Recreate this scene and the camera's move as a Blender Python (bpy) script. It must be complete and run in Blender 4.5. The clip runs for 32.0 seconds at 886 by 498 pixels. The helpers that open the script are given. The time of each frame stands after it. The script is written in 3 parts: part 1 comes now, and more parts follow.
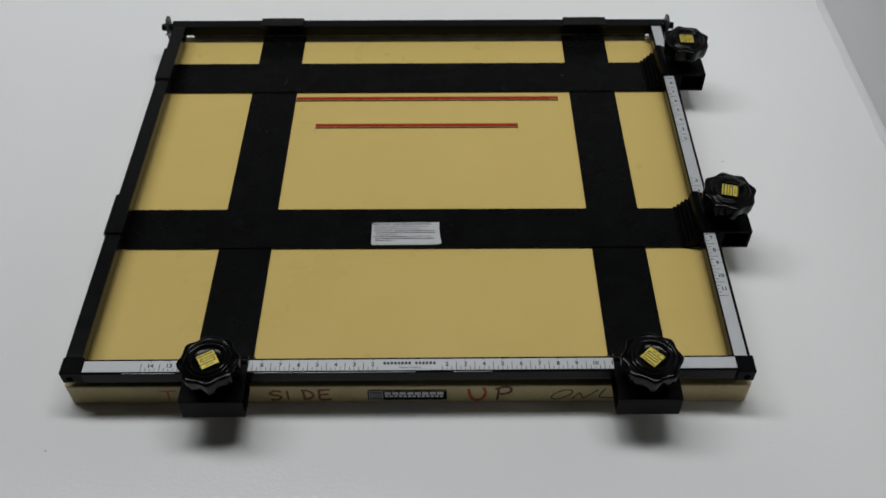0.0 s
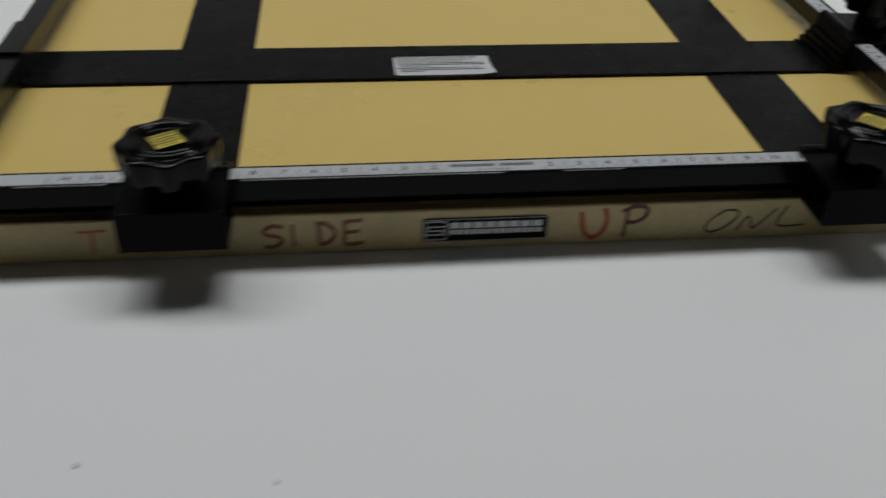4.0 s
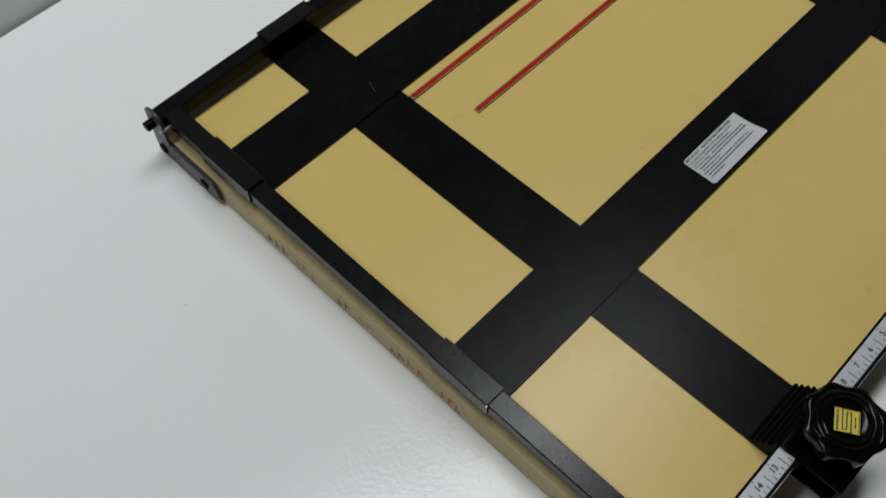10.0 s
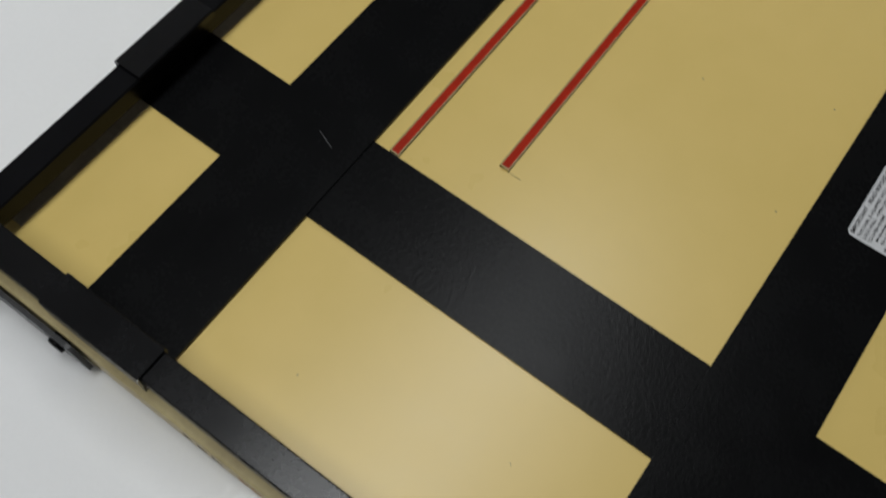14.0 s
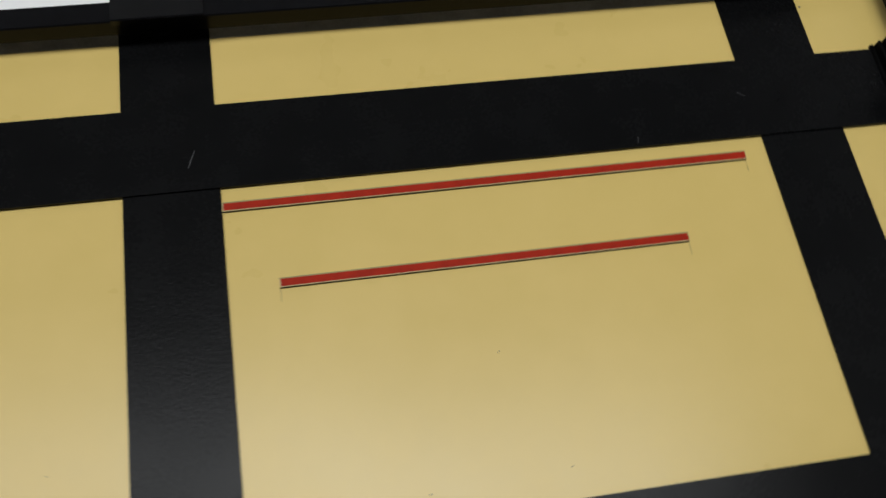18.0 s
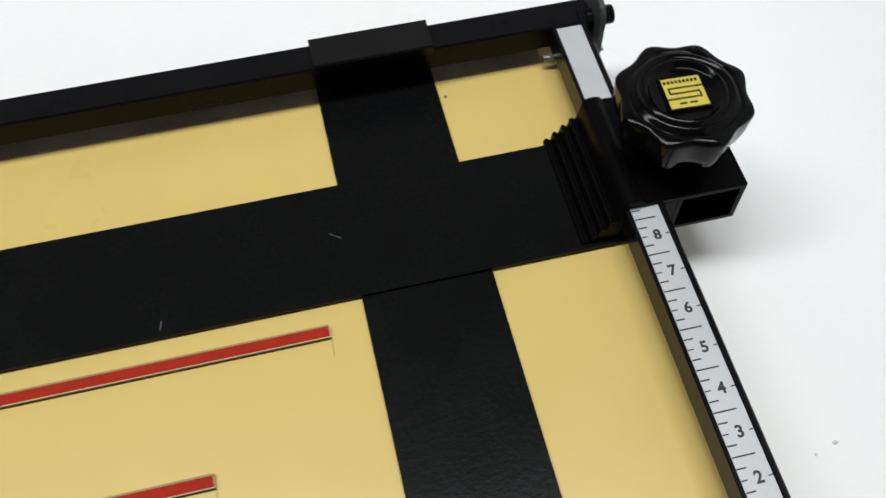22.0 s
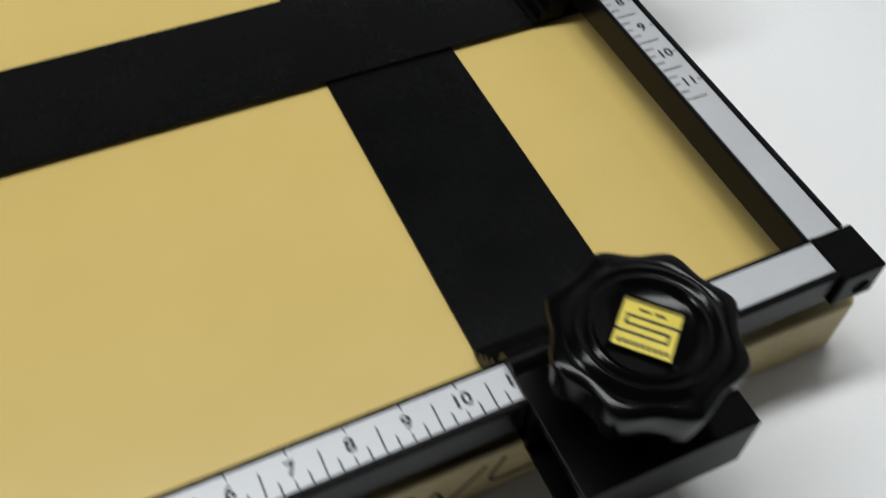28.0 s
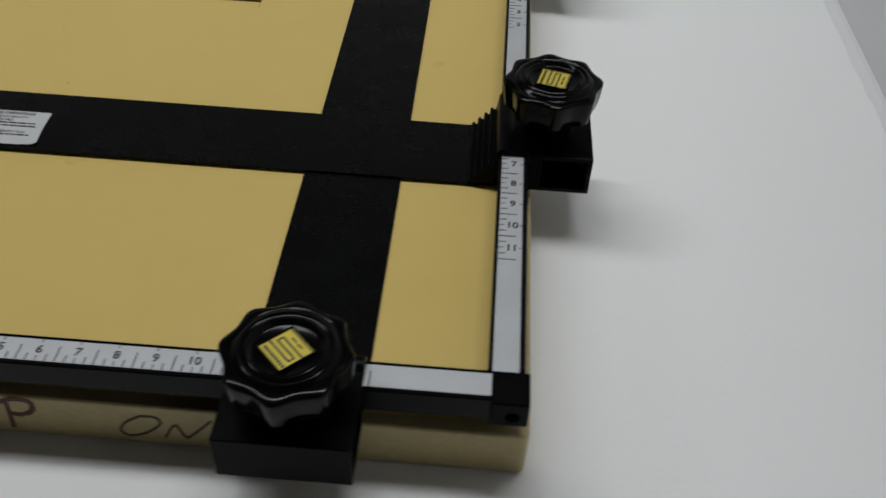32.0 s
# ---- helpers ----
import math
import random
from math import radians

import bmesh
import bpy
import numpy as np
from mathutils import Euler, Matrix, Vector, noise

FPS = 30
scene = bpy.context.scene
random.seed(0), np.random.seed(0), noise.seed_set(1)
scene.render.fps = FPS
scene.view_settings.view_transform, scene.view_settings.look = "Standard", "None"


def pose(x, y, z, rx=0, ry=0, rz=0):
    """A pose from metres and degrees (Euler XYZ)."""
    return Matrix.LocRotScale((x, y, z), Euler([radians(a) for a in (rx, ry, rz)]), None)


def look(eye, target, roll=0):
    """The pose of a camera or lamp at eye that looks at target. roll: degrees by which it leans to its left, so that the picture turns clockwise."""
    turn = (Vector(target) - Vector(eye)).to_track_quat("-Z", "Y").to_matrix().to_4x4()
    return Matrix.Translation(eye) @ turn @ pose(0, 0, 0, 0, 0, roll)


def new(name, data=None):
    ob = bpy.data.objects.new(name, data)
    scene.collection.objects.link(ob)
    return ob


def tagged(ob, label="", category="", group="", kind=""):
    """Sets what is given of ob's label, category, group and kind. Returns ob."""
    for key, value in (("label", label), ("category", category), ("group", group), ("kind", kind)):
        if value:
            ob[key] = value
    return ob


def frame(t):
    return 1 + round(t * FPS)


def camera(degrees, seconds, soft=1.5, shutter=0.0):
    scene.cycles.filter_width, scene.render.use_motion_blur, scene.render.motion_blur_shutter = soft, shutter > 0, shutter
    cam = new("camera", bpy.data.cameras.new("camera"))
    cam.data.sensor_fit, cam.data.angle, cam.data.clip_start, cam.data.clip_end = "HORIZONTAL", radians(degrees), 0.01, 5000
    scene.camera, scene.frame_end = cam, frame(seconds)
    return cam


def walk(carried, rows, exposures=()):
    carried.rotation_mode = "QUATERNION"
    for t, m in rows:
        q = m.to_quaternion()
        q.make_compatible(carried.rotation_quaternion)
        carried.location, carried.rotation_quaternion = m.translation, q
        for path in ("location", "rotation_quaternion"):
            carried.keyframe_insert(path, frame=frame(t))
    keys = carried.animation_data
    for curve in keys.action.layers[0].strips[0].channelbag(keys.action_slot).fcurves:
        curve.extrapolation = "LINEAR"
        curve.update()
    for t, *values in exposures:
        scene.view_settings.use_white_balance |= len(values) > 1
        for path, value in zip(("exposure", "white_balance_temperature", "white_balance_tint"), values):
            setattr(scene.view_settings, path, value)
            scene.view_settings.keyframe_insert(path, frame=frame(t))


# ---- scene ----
cam = camera(51.04, 32.0, soft=1.5, shutter=0.65)

# camera path: seconds, eye (m), yaw, pitch, roll (degrees)
PATH = [
    (0, 0.0244, -0.4881, 0.5641, 0.13, -48.05, -0.30),
    (0.5, 0.0242, -0.4778, 0.5482, -0.45, -48.77, -0.40),
    (1, -0.0056, -0.4688, 0.5258, -1.78, -47.77, -1.12),
    (1.5, -0.0246, -0.4499, 0.4719, -2.55, -47.02, -1.87),
    (2, -0.0119, -0.4353, 0.3944, -6.65, -44.55, 1.27),
    (2.5, 0.0130, -0.4256, 0.3289, -7.98, -45.23, 2.15),
    (3, 0.0242, -0.4250, 0.2839, -8.30, -42.77, 3.06),
    (3.5, 0.0013, -0.4332, 0.2455, -7.37, -39.68, 1.58),
    (4, -0.0626, -0.4626, 0.2412, -7.18, -35.57, 2.07),
    (4.5, -0.1107, -0.4712, 0.2335, -6.14, -35.15, 2.63),
    (6.5, -0.2491, -0.4280, 0.3010, -22.21, -45.77, 4.98),
    (7, -0.2620, -0.3651, 0.3448, -19.90, -53.39, 1.84),
    (7.5, -0.2662, -0.3028, 0.3452, -18.19, -54.77, 1.79),
    (8, -0.2808, -0.2929, 0.3882, -22.67, -56.67, 0.62),
    (8.5, -0.3294, -0.2234, 0.4220, -35.09, -59.51, 2.01),
    (9, -0.3622, -0.1555, 0.4487, -41.74, -61.76, 1.91),
    (9.5, -0.3864, -0.1164, 0.4573, -49.78, -61.45, 5.00),
    (10, -0.3752, -0.1147, 0.4843, -43.80, -58.51, -2.10),
    (10.3, -0.3618, -0.0871, 0.4892, -44.33, -58.97, -0.72),
    (10.5, -0.3163, -0.0903, 0.4862, -37.49, -58.96, -4.73),
    (11, -0.2853, -0.0493, 0.4534, -39.96, -58.10, 1.67),
    (11.5, -0.2864, -0.0075, 0.4066, -47.21, -61.22, 3.76),
    (12, -0.2783, 0.0183, 0.3718, -55.27, -63.90, 4.74),
    (12.5, -0.2852, 0.0313, 0.3457, -59.67, -63.70, 7.25),
    (13, -0.2721, 0.0464, 0.3304, -60.52, -65.86, 7.63),
    (13.5, -0.2692, 0.0578, 0.3294, -61.79, -65.67, 8.36),
    (14, -0.2577, 0.0703, 0.3362, -59.06, -65.11, 5.93),
    (14.5, -0.2388, 0.0681, 0.3303, -56.56, -61.92, 6.61),
    (15, -0.1723, 0.0469, 0.3505, -52.01, -63.61, 7.50),
    (15.5, -0.1530, 0.0305, 0.3624, -48.20, -63.31, 5.24),
    (17.5, -0.1148, -0.0123, 0.3774, -26.47, -63.27, 13.53),
    (18, -0.0781, -0.0048, 0.3854, -20.17, -65.01, 12.08),
    (18.5, -0.0123, 0.0046, 0.3785, -10.61, -66.14, 7.93),
    (19, 0.0501, 0.0031, 0.3744, -8.34, -66.13, 5.76),
    (19.5, 0.0860, 0.0218, 0.3768, -7.24, -67.23, 4.32),
    (20, 0.1158, 0.0382, 0.3649, -9.09, -66.22, 4.92),
    (20.5, 0.1265, 0.0479, 0.3445, -11.12, -64.52, 5.15),
    (21, 0.1253, 0.0518, 0.3172, -10.07, -62.02, 1.30),
    (21.5, 0.1303, 0.0550, 0.2953, -12.60, -60.96, 1.71),
    (22, 0.1337, 0.0553, 0.2741, -13.21, -58.55, -0.20),
    (22.5, 0.1449, 0.0532, 0.2538, -12.13, -57.49, -2.49),
    (23, 0.1377, 0.0437, 0.2384, -14.23, -55.54, -1.31),
    (23.5, 0.1401, 0.0188, 0.2363, -17.16, -54.61, 0.02),
    (24, 0.1204, -0.0208, 0.2427, -19.90, -51.14, -0.76),
    (24.5, 0.1030, -0.0626, 0.2439, -22.64, -50.79, 1.10),
    (26.5, 0.0900, -0.1343, 0.2381, -27.09, -50.72, 2.62),
    (27, 0.0734, -0.1591, 0.2314, -29.39, -49.90, 4.04),
    (27.5, 0.0686, -0.1791, 0.2264, -31.48, -52.63, 4.77),
    (28, 0.0800, -0.2042, 0.2141, -26.56, -52.23, 2.53),
    (28.5, 0.0972, -0.2384, 0.2055, -23.12, -52.18, 2.68),
    (29, 0.1001, -0.2743, 0.1942, -16.20, -50.00, 0.36),
    (29.5, 0.1265, -0.3081, 0.1862, -8.88, -48.58, -2.61),
    (30, 0.1903, -0.3092, 0.2055, -2.77, -45.04, -5.36),
    (30.5, 0.2158, -0.3018, 0.2187, 0.87, -44.36, -1.20),
    (31, 0.2343, -0.2837, 0.2510, 2.99, -45.28, 5.33),
    (31.5, 0.2327, -0.2921, 0.2776, 3.20, -44.60, 4.91),
    (32, 0.2123, -0.3100, 0.2737, 1.92, -43.14, 3.09),
]


def aim(x, y, z, yaw, pitch, roll):
    a, b = radians(yaw), radians(pitch)
    way = Vector((-math.sin(a) * math.cos(b), math.cos(a) * math.cos(b), math.sin(b)))
    return look((x, y, z), Vector((x, y, z)) + way, roll)


EXPOSURES = [
    (0.0, -0.29), (1.0, -0.25), (3.0, -0.19), (4.5, -0.35), (7.0, -0.51), (8.0, -0.35), (9.0, -0.35), (10.0, -0.3), (12.0, -0.25), (13.0, -0.35), (15.0, -0.1), (17.5, -0.05), (20.0, -0.07), (21.0, 0.25), (22.0, 0.4), (24.0, 0.2), (26.5, 0.65), (28.0, 0.3), (29.0, 0.6), (30.0, 0.25), (32.0, -0.3),
]
walk(cam, [(t, aim(*row)) for t, *row in PATH], EXPOSURES)

# ---- light: two fluorescent ceiling fixtures in one row behind the easel ----
world = bpy.data.worlds.new("room_dark")
world.use_nodes = True
world.node_tree.nodes["Background"].inputs[0].default_value = (0.75, 0.8, 0.9, 1)
world.node_tree.nodes["Background"].inputs[1].default_value = 0.008
scene.world = world
for lx, ly, long, watts in ((0.28, 0.27, 0.90, 10.4), (-0.62, 0.38, 1.16, 12.0)):
    tube = bpy.data.lights.new("ceiling_tube_light", "AREA")
    tube.shape, tube.size, tube.size_y, tube.energy, tube.color = "RECTANGLE", long, 0.20, watts, (0.952, 0.979, 0.992)
    lamp = new("ceiling_tube_light", tube)
    lamp.matrix_world = look((lx, ly, 1.60), (lx, ly, 0.0))

# ---- materials ----


def nodes_of(name):
    m = bpy.data.materials.new(name)
    m.use_nodes = True
    t = m.node_tree
    return m, t, t.nodes["Principled BSDF"]


def surface(name, colour, rough, metal=0.0, vary=0.12, scale=30.0, fine=600.0, bump=0.0, bump_scale=900.0, rough_vary=0.08, tint=None, spec=0.5, coat=0.0):
    """A painted, plastic or metal surface with blotches, grain and fine relief."""
    m, t, p = nodes_of(name)
    n, link = t.nodes, t.links.new
    where = n.new("ShaderNodeTexCoord")
    big, small = n.new("ShaderNodeTexNoise"), n.new("ShaderNodeTexNoise")
    big.inputs["Scale"].default_value, small.inputs["Scale"].default_value = scale, fine
    big.inputs["Detail"].default_value, small.inputs["Detail"].default_value = 4.0, 2.0
    link(where.outputs["Object"], big.inputs["Vector"])
    link(where.outputs["Object"], small.inputs["Vector"])
    both = n.new("ShaderNodeMix")
    both.data_type = "FLOAT"
    both.inputs[0].default_value = 0.35
    link(big.outputs["Fac"], both.inputs[2])
    link(small.outputs["Fac"], both.inputs[3])
    ramp = n.new("ShaderNodeValToRGB")
    other = tint or colour
    ramp.color_ramp.elements[0].position, ramp.color_ramp.elements[1].position = 0.3, 0.7
    ramp.color_ramp.elements[0].color = (*[c * (1 - vary) for c in other], 1)
    ramp.color_ramp.elements[1].color = (*[min(1, c * (1 + vary * 0.6)) for c in colour], 1)
    link(both.outputs[0], ramp.inputs[0])
    link(ramp.outputs[0], p.inputs["Base Color"])
    span = n.new("ShaderNodeMapRange")
    span.inputs[3].default_value, span.inputs[4].default_value = rough - rough_vary, rough + rough_vary
    link(both.outputs[0], span.inputs[0])
    link(span.outputs[0], p.inputs["Roughness"])
    p.inputs["Metallic"].default_value = metal
    p.inputs["Specular IOR Level"].default_value = spec
    p.inputs["Coat Weight"].default_value = coat
    if bump:
        grain = n.new("ShaderNodeTexNoise")
        grain.inputs["Scale"].default_value, grain.inputs["Detail"].default_value = bump_scale, 2.0
        link(where.outputs["Object"], grain.inputs["Vector"])
        relief = n.new("ShaderNodeBump")
        relief.inputs["Strength"].default_value, relief.inputs["Distance"].default_value = bump, 0.0004
        link(grain.outputs["Fac"], relief.inputs["Height"])
        link(relief.outputs["Normal"], p.inputs["Normal"])
    return m


LAMINATE = surface("white_laminate", (0.86, 0.86, 0.855), 0.17, vary=0.02, scale=3.0, bump=0.28, bump_scale=360.0, spec=0.27, rough_vary=0.02)
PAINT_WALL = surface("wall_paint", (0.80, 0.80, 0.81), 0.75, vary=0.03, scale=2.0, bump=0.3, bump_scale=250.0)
# Unseen ceiling and walls: darkened so they bounce and reflect little light.
LOW_BOUNCE_CEILING = surface("low_bounce_ceiling", (0.08, 0.08, 0.08), 0.85, vary=0.03, scale=2.0)
LOW_BOUNCE_WALL = surface("low_bounce_wall", (0.30, 0.30, 0.31), 0.8, vary=0.1, scale=2.0)
FLOOR_DARK = surface("dark_floor_vinyl", (0.025, 0.024, 0.024), 0.5, vary=0.3, scale=6.0)
ENAMEL = surface("yellow_enamel", (0.69, 0.510, 0.168), 0.29, vary=0.025, scale=9.0, fine=60.0, tint=(0.67, 0.498, 0.158), spec=0.34)
BOARD = surface("cream_board_edge", (0.55, 0.455, 0.225), 0.5, vary=0.14, scale=40.0, fine=350.0, bump=0.15, tint=(0.49, 0.39, 0.185))
BLADE = surface("black_textured_enamel", (0.004, 0.0041, 0.0044), 0.27, vary=0.25, scale=40.0, bump=0.14, bump_scale=700.0, rough_vary=0.06, spec=0.085)
RAIL = surface("black_anodised_aluminium", (0.005, 0.005, 0.0058), 0.22, vary=0.25, scale=60.0, bump=0.05, bump_scale=1500.0, spec=0.10)
SATIN = surface("satin_black_aluminium", (0.006, 0.006, 0.0066), 0.22, vary=0.25, scale=60.0, bump=0.05, bump_scale=1500.0, spec=0.22)
PLASTIC = surface("black_moulded_plastic", (0.003, 0.003, 0.003), 0.30, vary=0.2, scale=80.0, bump=0.06, bump_scale=900.0, spec=0.05)
GLOSSY = surface("glossy_black_plastic", (0.0025, 0.0025, 0.0027), 0.14, vary=0.2, scale=80.0, rough_vary=0.03, spec=0.125)
STRIP = surface("brushed_scale_strip", (0.52, 0.53, 0.545), 0.42, metal=0.15, vary=0.06, scale=60.0, fine=900.0)
RECESS_SHADE = surface("painted_recess_shade", (0.001, 0.001, 0.001), 0.95, spec=0.02)
INK = surface("black_ink", (0.012, 0.012, 0.013), 0.5)
GREY_INK = surface("faded_ink", (0.07, 0.07, 0.072), 0.6)
SCRATCH = surface("pale_scratch", (0.13, 0.13, 0.135), 0.6)
SLOT = surface("dark_slot", (0.055, 0.042, 0.020), 0.7)
CUT = surface("sheet_cut", (0.30, 0.23, 0.085), 0.6)
RED = surface("red_enamel_line", (0.37, 0.021, 0.007), 0.5, vary=0.2, scale=160.0, spec=0.06)
RED_MARKER = surface("red_marker_ink", (0.46, 0.078, 0.025), 0.55, vary=0.35, scale=220.0)
FADED_MARKER = surface("faded_red_marker_ink", (0.46, 0.27, 0.14), 0.55, vary=0.35, scale=220.0)
BROWN_MARKER = surface("brown_marker_ink", (0.23, 0.065, 0.030), 0.55, vary=0.35, scale=220.0)
PLUM_MARKER = surface("plum_marker_ink", (0.12, 0.030, 0.022), 0.55, vary=0.35, scale=220.0)
DARK_MARKER = surface("dark_marker_ink", (0.055, 0.042, 0.022), 0.55, vary=0.3, scale=220.0)
GOLD = surface("yellow_badge_foil", (0.74, 0.60, 0.09), 0.32, metal=0.3, vary=0.08, scale=150.0)
PAPER = surface("white_sticker_paper", (0.56, 0.565, 0.57), 0.5, vary=0.06, scale=90.0, bump=0.1)
HINGE = surface("grey_black_steel", (0.055, 0.055, 0.057), 0.38, vary=0.25, scale=70.0, bump=0.05, spec=0.3)
STEEL = surface("dull_steel", (0.48, 0.48, 0.47), 0.32, metal=0.9, vary=0.15, scale=200.0)
STOP_GREY = surface("grey_stop_strip", (0.42, 0.37, 0.26), 0.6, vary=0.3, scale=60.0, spec=0.15)
SILVER_INK = surface("silver_print", (0.66, 0.66, 0.66), 0.45, vary=0.08)
CRUMB = surface("grey_crumb", (0.16, 0.14, 0.11), 0.8)

# ---- mesh helpers ----


def part(name, bm, material, parent=None, label="", m=None, smooth=0.0):
    """One mesh object from a bmesh, under a thing or a part."""
    me = bpy.data.meshes.new(name)
    bm.normal_update()
    bm.to_mesh(me)
    bm.free()
    me.materials.append(material)
    if smooth:
        me.shade_smooth()
        me.set_sharp_from_angle(angle=radians(smooth))
    return place(name, me, parent, label, m)


def place(name, me, parent=None, label="", m=None):
    ob = new(name, me)
    ob.parent = parent
    if m is not None:
        ob.matrix_basis = m
    if label:
        tagged(ob, label)
    return ob


def add_box(bm, x0, x1, y0, y1, z0, z1, bevel=0.0, segments=1):
    made = bmesh.ops.create_cube(bm, size=1.0, matrix=Matrix.Translation(((x0 + x1) / 2, (y0 + y1) / 2, (z0 + z1) / 2)) @ Matrix.Diagonal((x1 - x0, y1 - y0, z1 - z0, 1)))
    if bevel:
        edges = {e for v in made["verts"] for e in v.link_edges}
        bmesh.ops.bevel(bm, geom=list(edges), offset=bevel, segments=segments, profile=0.5, affect="EDGES", clamp_overlap=True)
    return bm


def block(*args, **keys):
    return add_box(bmesh.new(), *args, **keys)


def add_rod(bm, p, q, r, sides=20, r2=None, bevel=0.0):
    p, q = Vector(p), Vector(q)
    turn = (q - p).to_track_quat("Z", "Y").to_matrix().to_4x4()
    made = bmesh.ops.create_cone(bm, cap_ends=True, segments=sides, radius1=r, radius2=r if r2 is None else r2, depth=(q - p).length, matrix=Matrix.Translation((p + q) / 2) @ turn)
    if bevel:
        rims = [e for e in {e for v in made["verts"] for e in v.link_edges} if any(len(f.verts) > 4 for f in e.link_faces)]
        bmesh.ops.bevel(bm, geom=rims, offset=bevel, segments=2, profile=0.5, affect="EDGES")
    return bm


def extrude_profile(outline, a, b, axis="x", bm=None):
    """A closed outline of (u, z) pulled from a to b: along x the outline lies in y and z, along y in x and z."""
    bm = bm or bmesh.new()
    at = (lambda s, u, z: (s, u, z)) if axis == "x" else (lambda s, u, z: (u, s, z))
    one, two = [bm.verts.new(at(a, u, z)) for u, z in outline], [bm.verts.new(at(b, u, z)) for u, z in outline]
    n = len(outline)
    for i in range(n):
        bm.faces.new((one[i], one[(i + 1) % n], two[(i + 1) % n], two[i]))
    bm.faces.new(one), bm.faces.new(two)
    bmesh.ops.recalc_face_normals(bm, faces=bm.faces[:])
    return bm


def rounded_plate(bm, w, h, thick, r, m, steps=5):
    """A flat plate with round corners, w by h, its back on the plane of m."""
    ring = []
    for cx, cy, start in ((w / 2 - r, h / 2 - r, 0), (r - w / 2, h / 2 - r, 90), (r - w / 2, r - h / 2, 180), (w / 2 - r, r - h / 2, 270)):
        for k in range(steps + 1):
            a = radians(start + 90 * k / steps)
            ring.append((cx + r * math.cos(a), cy + r * math.sin(a)))
    low, top = [bm.verts.new(m @ Vector((x, y, 0))) for x, y in ring], [bm.verts.new(m @ Vector((x, y, thick))) for x, y in ring]
    n = len(ring)
    for i in range(n):
        bm.faces.new((low[i], low[(i + 1) % n], top[(i + 1) % n], top[i]))
    bm.faces.new(top), bm.faces.new(low[::-1])
    return bm


def add_bar(bm, x0, x1, y0, y1, m, thick=0.00012):
    """A thin printed bar on the plane of m."""
    made = bmesh.ops.create_cube(bm, size=1.0, matrix=m @ Matrix.Translation(((x0 + x1) / 2, (y0 + y1) / 2, thick / 2)) @ Matrix.Diagonal((x1 - x0, y1 - y0, thick, 1)))
    return made


TEXTS = {}


def add_text(bm, words, size, m, bold=0.0, align="CENTER"):
    """Words in the built-in font, laid flat on the plane of m."""
    key = (words, align, bold)
    if key not in TEXTS:
        curve = bpy.data.curves.new("writing", "FONT")
        curve.body, curve.size, curve.align_x, curve.align_y, curve.resolution_u, curve.extrude = words, 1.0, align, "CENTER", 3, 0.02
        curve.offset = bold
        ob = new("writing", curve)
        TEXTS[key] = bpy.data.meshes.new_from_object(ob.evaluated_get(bpy.context.evaluated_depsgraph_get()))
        bpy.data.objects.remove(ob)
    before = len(bm.verts)
    bm.from_mesh(TEXTS[key])
    bm.verts.ensure_lookup_table()
    grow = m @ Matrix.Diagonal((size, size, size * 0.2, 1))
    for v in bm.verts[before:]:
        v.co = grow @ v.co
    return bm


def add_stroke(bm, points, width, m, thick=0.00015):
    """A pen stroke through points on the plane of m, as a thin ribbon with round joints."""
    if len(points) > 2:
        ends = [points[0], *points, points[-1]]
        fine = []
        for p0, p1, p2, p3 in zip(ends, ends[1:], ends[2:], ends[3:]):
            for k in range(5):
                u = k / 5
                fine.append(tuple(0.5 * (2 * b + (c - a) * u + (2 * a - 5 * b + 4 * c - d) * u * u + (3 * b - a - 3 * c + d) * u**3) for a, b, c, d in zip(p0, p1, p2, p3)))
        points = [*fine, points[-1]]
    for k, ((x0, y0), (x1, y1)) in enumerate(zip(points, points[1:])):
        high = thick + 0.000009 * ((k + len(bm.verts)) % 13)
        a, b = Vector((x0, y0, 0)), Vector((x1, y1, 0))
        turn = math.atan2(y1 - y0, x1 - x0)
        w = width * random.uniform(0.85, 1.15)
        bmesh.ops.create_cube(bm, size=1.0, matrix=m @ Matrix.Translation((a + b) / 2) @ Matrix.Rotation(turn, 4, "Z") @ Matrix.Translation((0, 0, high / 2)) @ Matrix.Diagonal(((b - a).length + width * 0.55, w, high, 1)))
    return bm


# ---- the room: table, walls, floor, ceiling ----
TABLE_FRONT, TABLE_BACK, TABLE_LEFT, TABLE_RIGHT = -0.302, 0.4565, -1.25, 0.4276
FLOOR_Z, CEILING_Z = -0.75, 1.75


def structure(name, bm, material, label, category):
    return tagged(part(name, bm, material, None), label, category, kind="structure")


structure("floor", block(-2.6, 1.75, -2.5, 1.80, FLOOR_Z - 0.05, FLOOR_Z), FLOOR_DARK, "dark vinyl floor below the white table", "floor")
structure("ceiling", block(-2.6, 1.75, -2.5, 1.80, CEILING_Z, CEILING_Z + 0.05), LOW_BOUNCE_CEILING, "unseen ceiling added over the table, coloured dark to limit reflected light", "ceiling")
# Only the wall foot is known; the low height is made up to cut glare.
structure("cut_wall_east", block(0.4280, 0.50, -1.2, 0.4590, FLOOR_Z, 0.45), PAINT_WALL, "light grey painted wall beside the table, cut low to limit its bright bounce", "partition")
structure("cut_wall_north", block(-1.6, 0.50, 0.4595, 0.53, FLOOR_Z, 0.45), PAINT_WALL, "light grey painted wall behind the table, cut low to drop its bright reflection", "partition")
bm = bmesh.new()
rng = random.Random(3)
rows = []
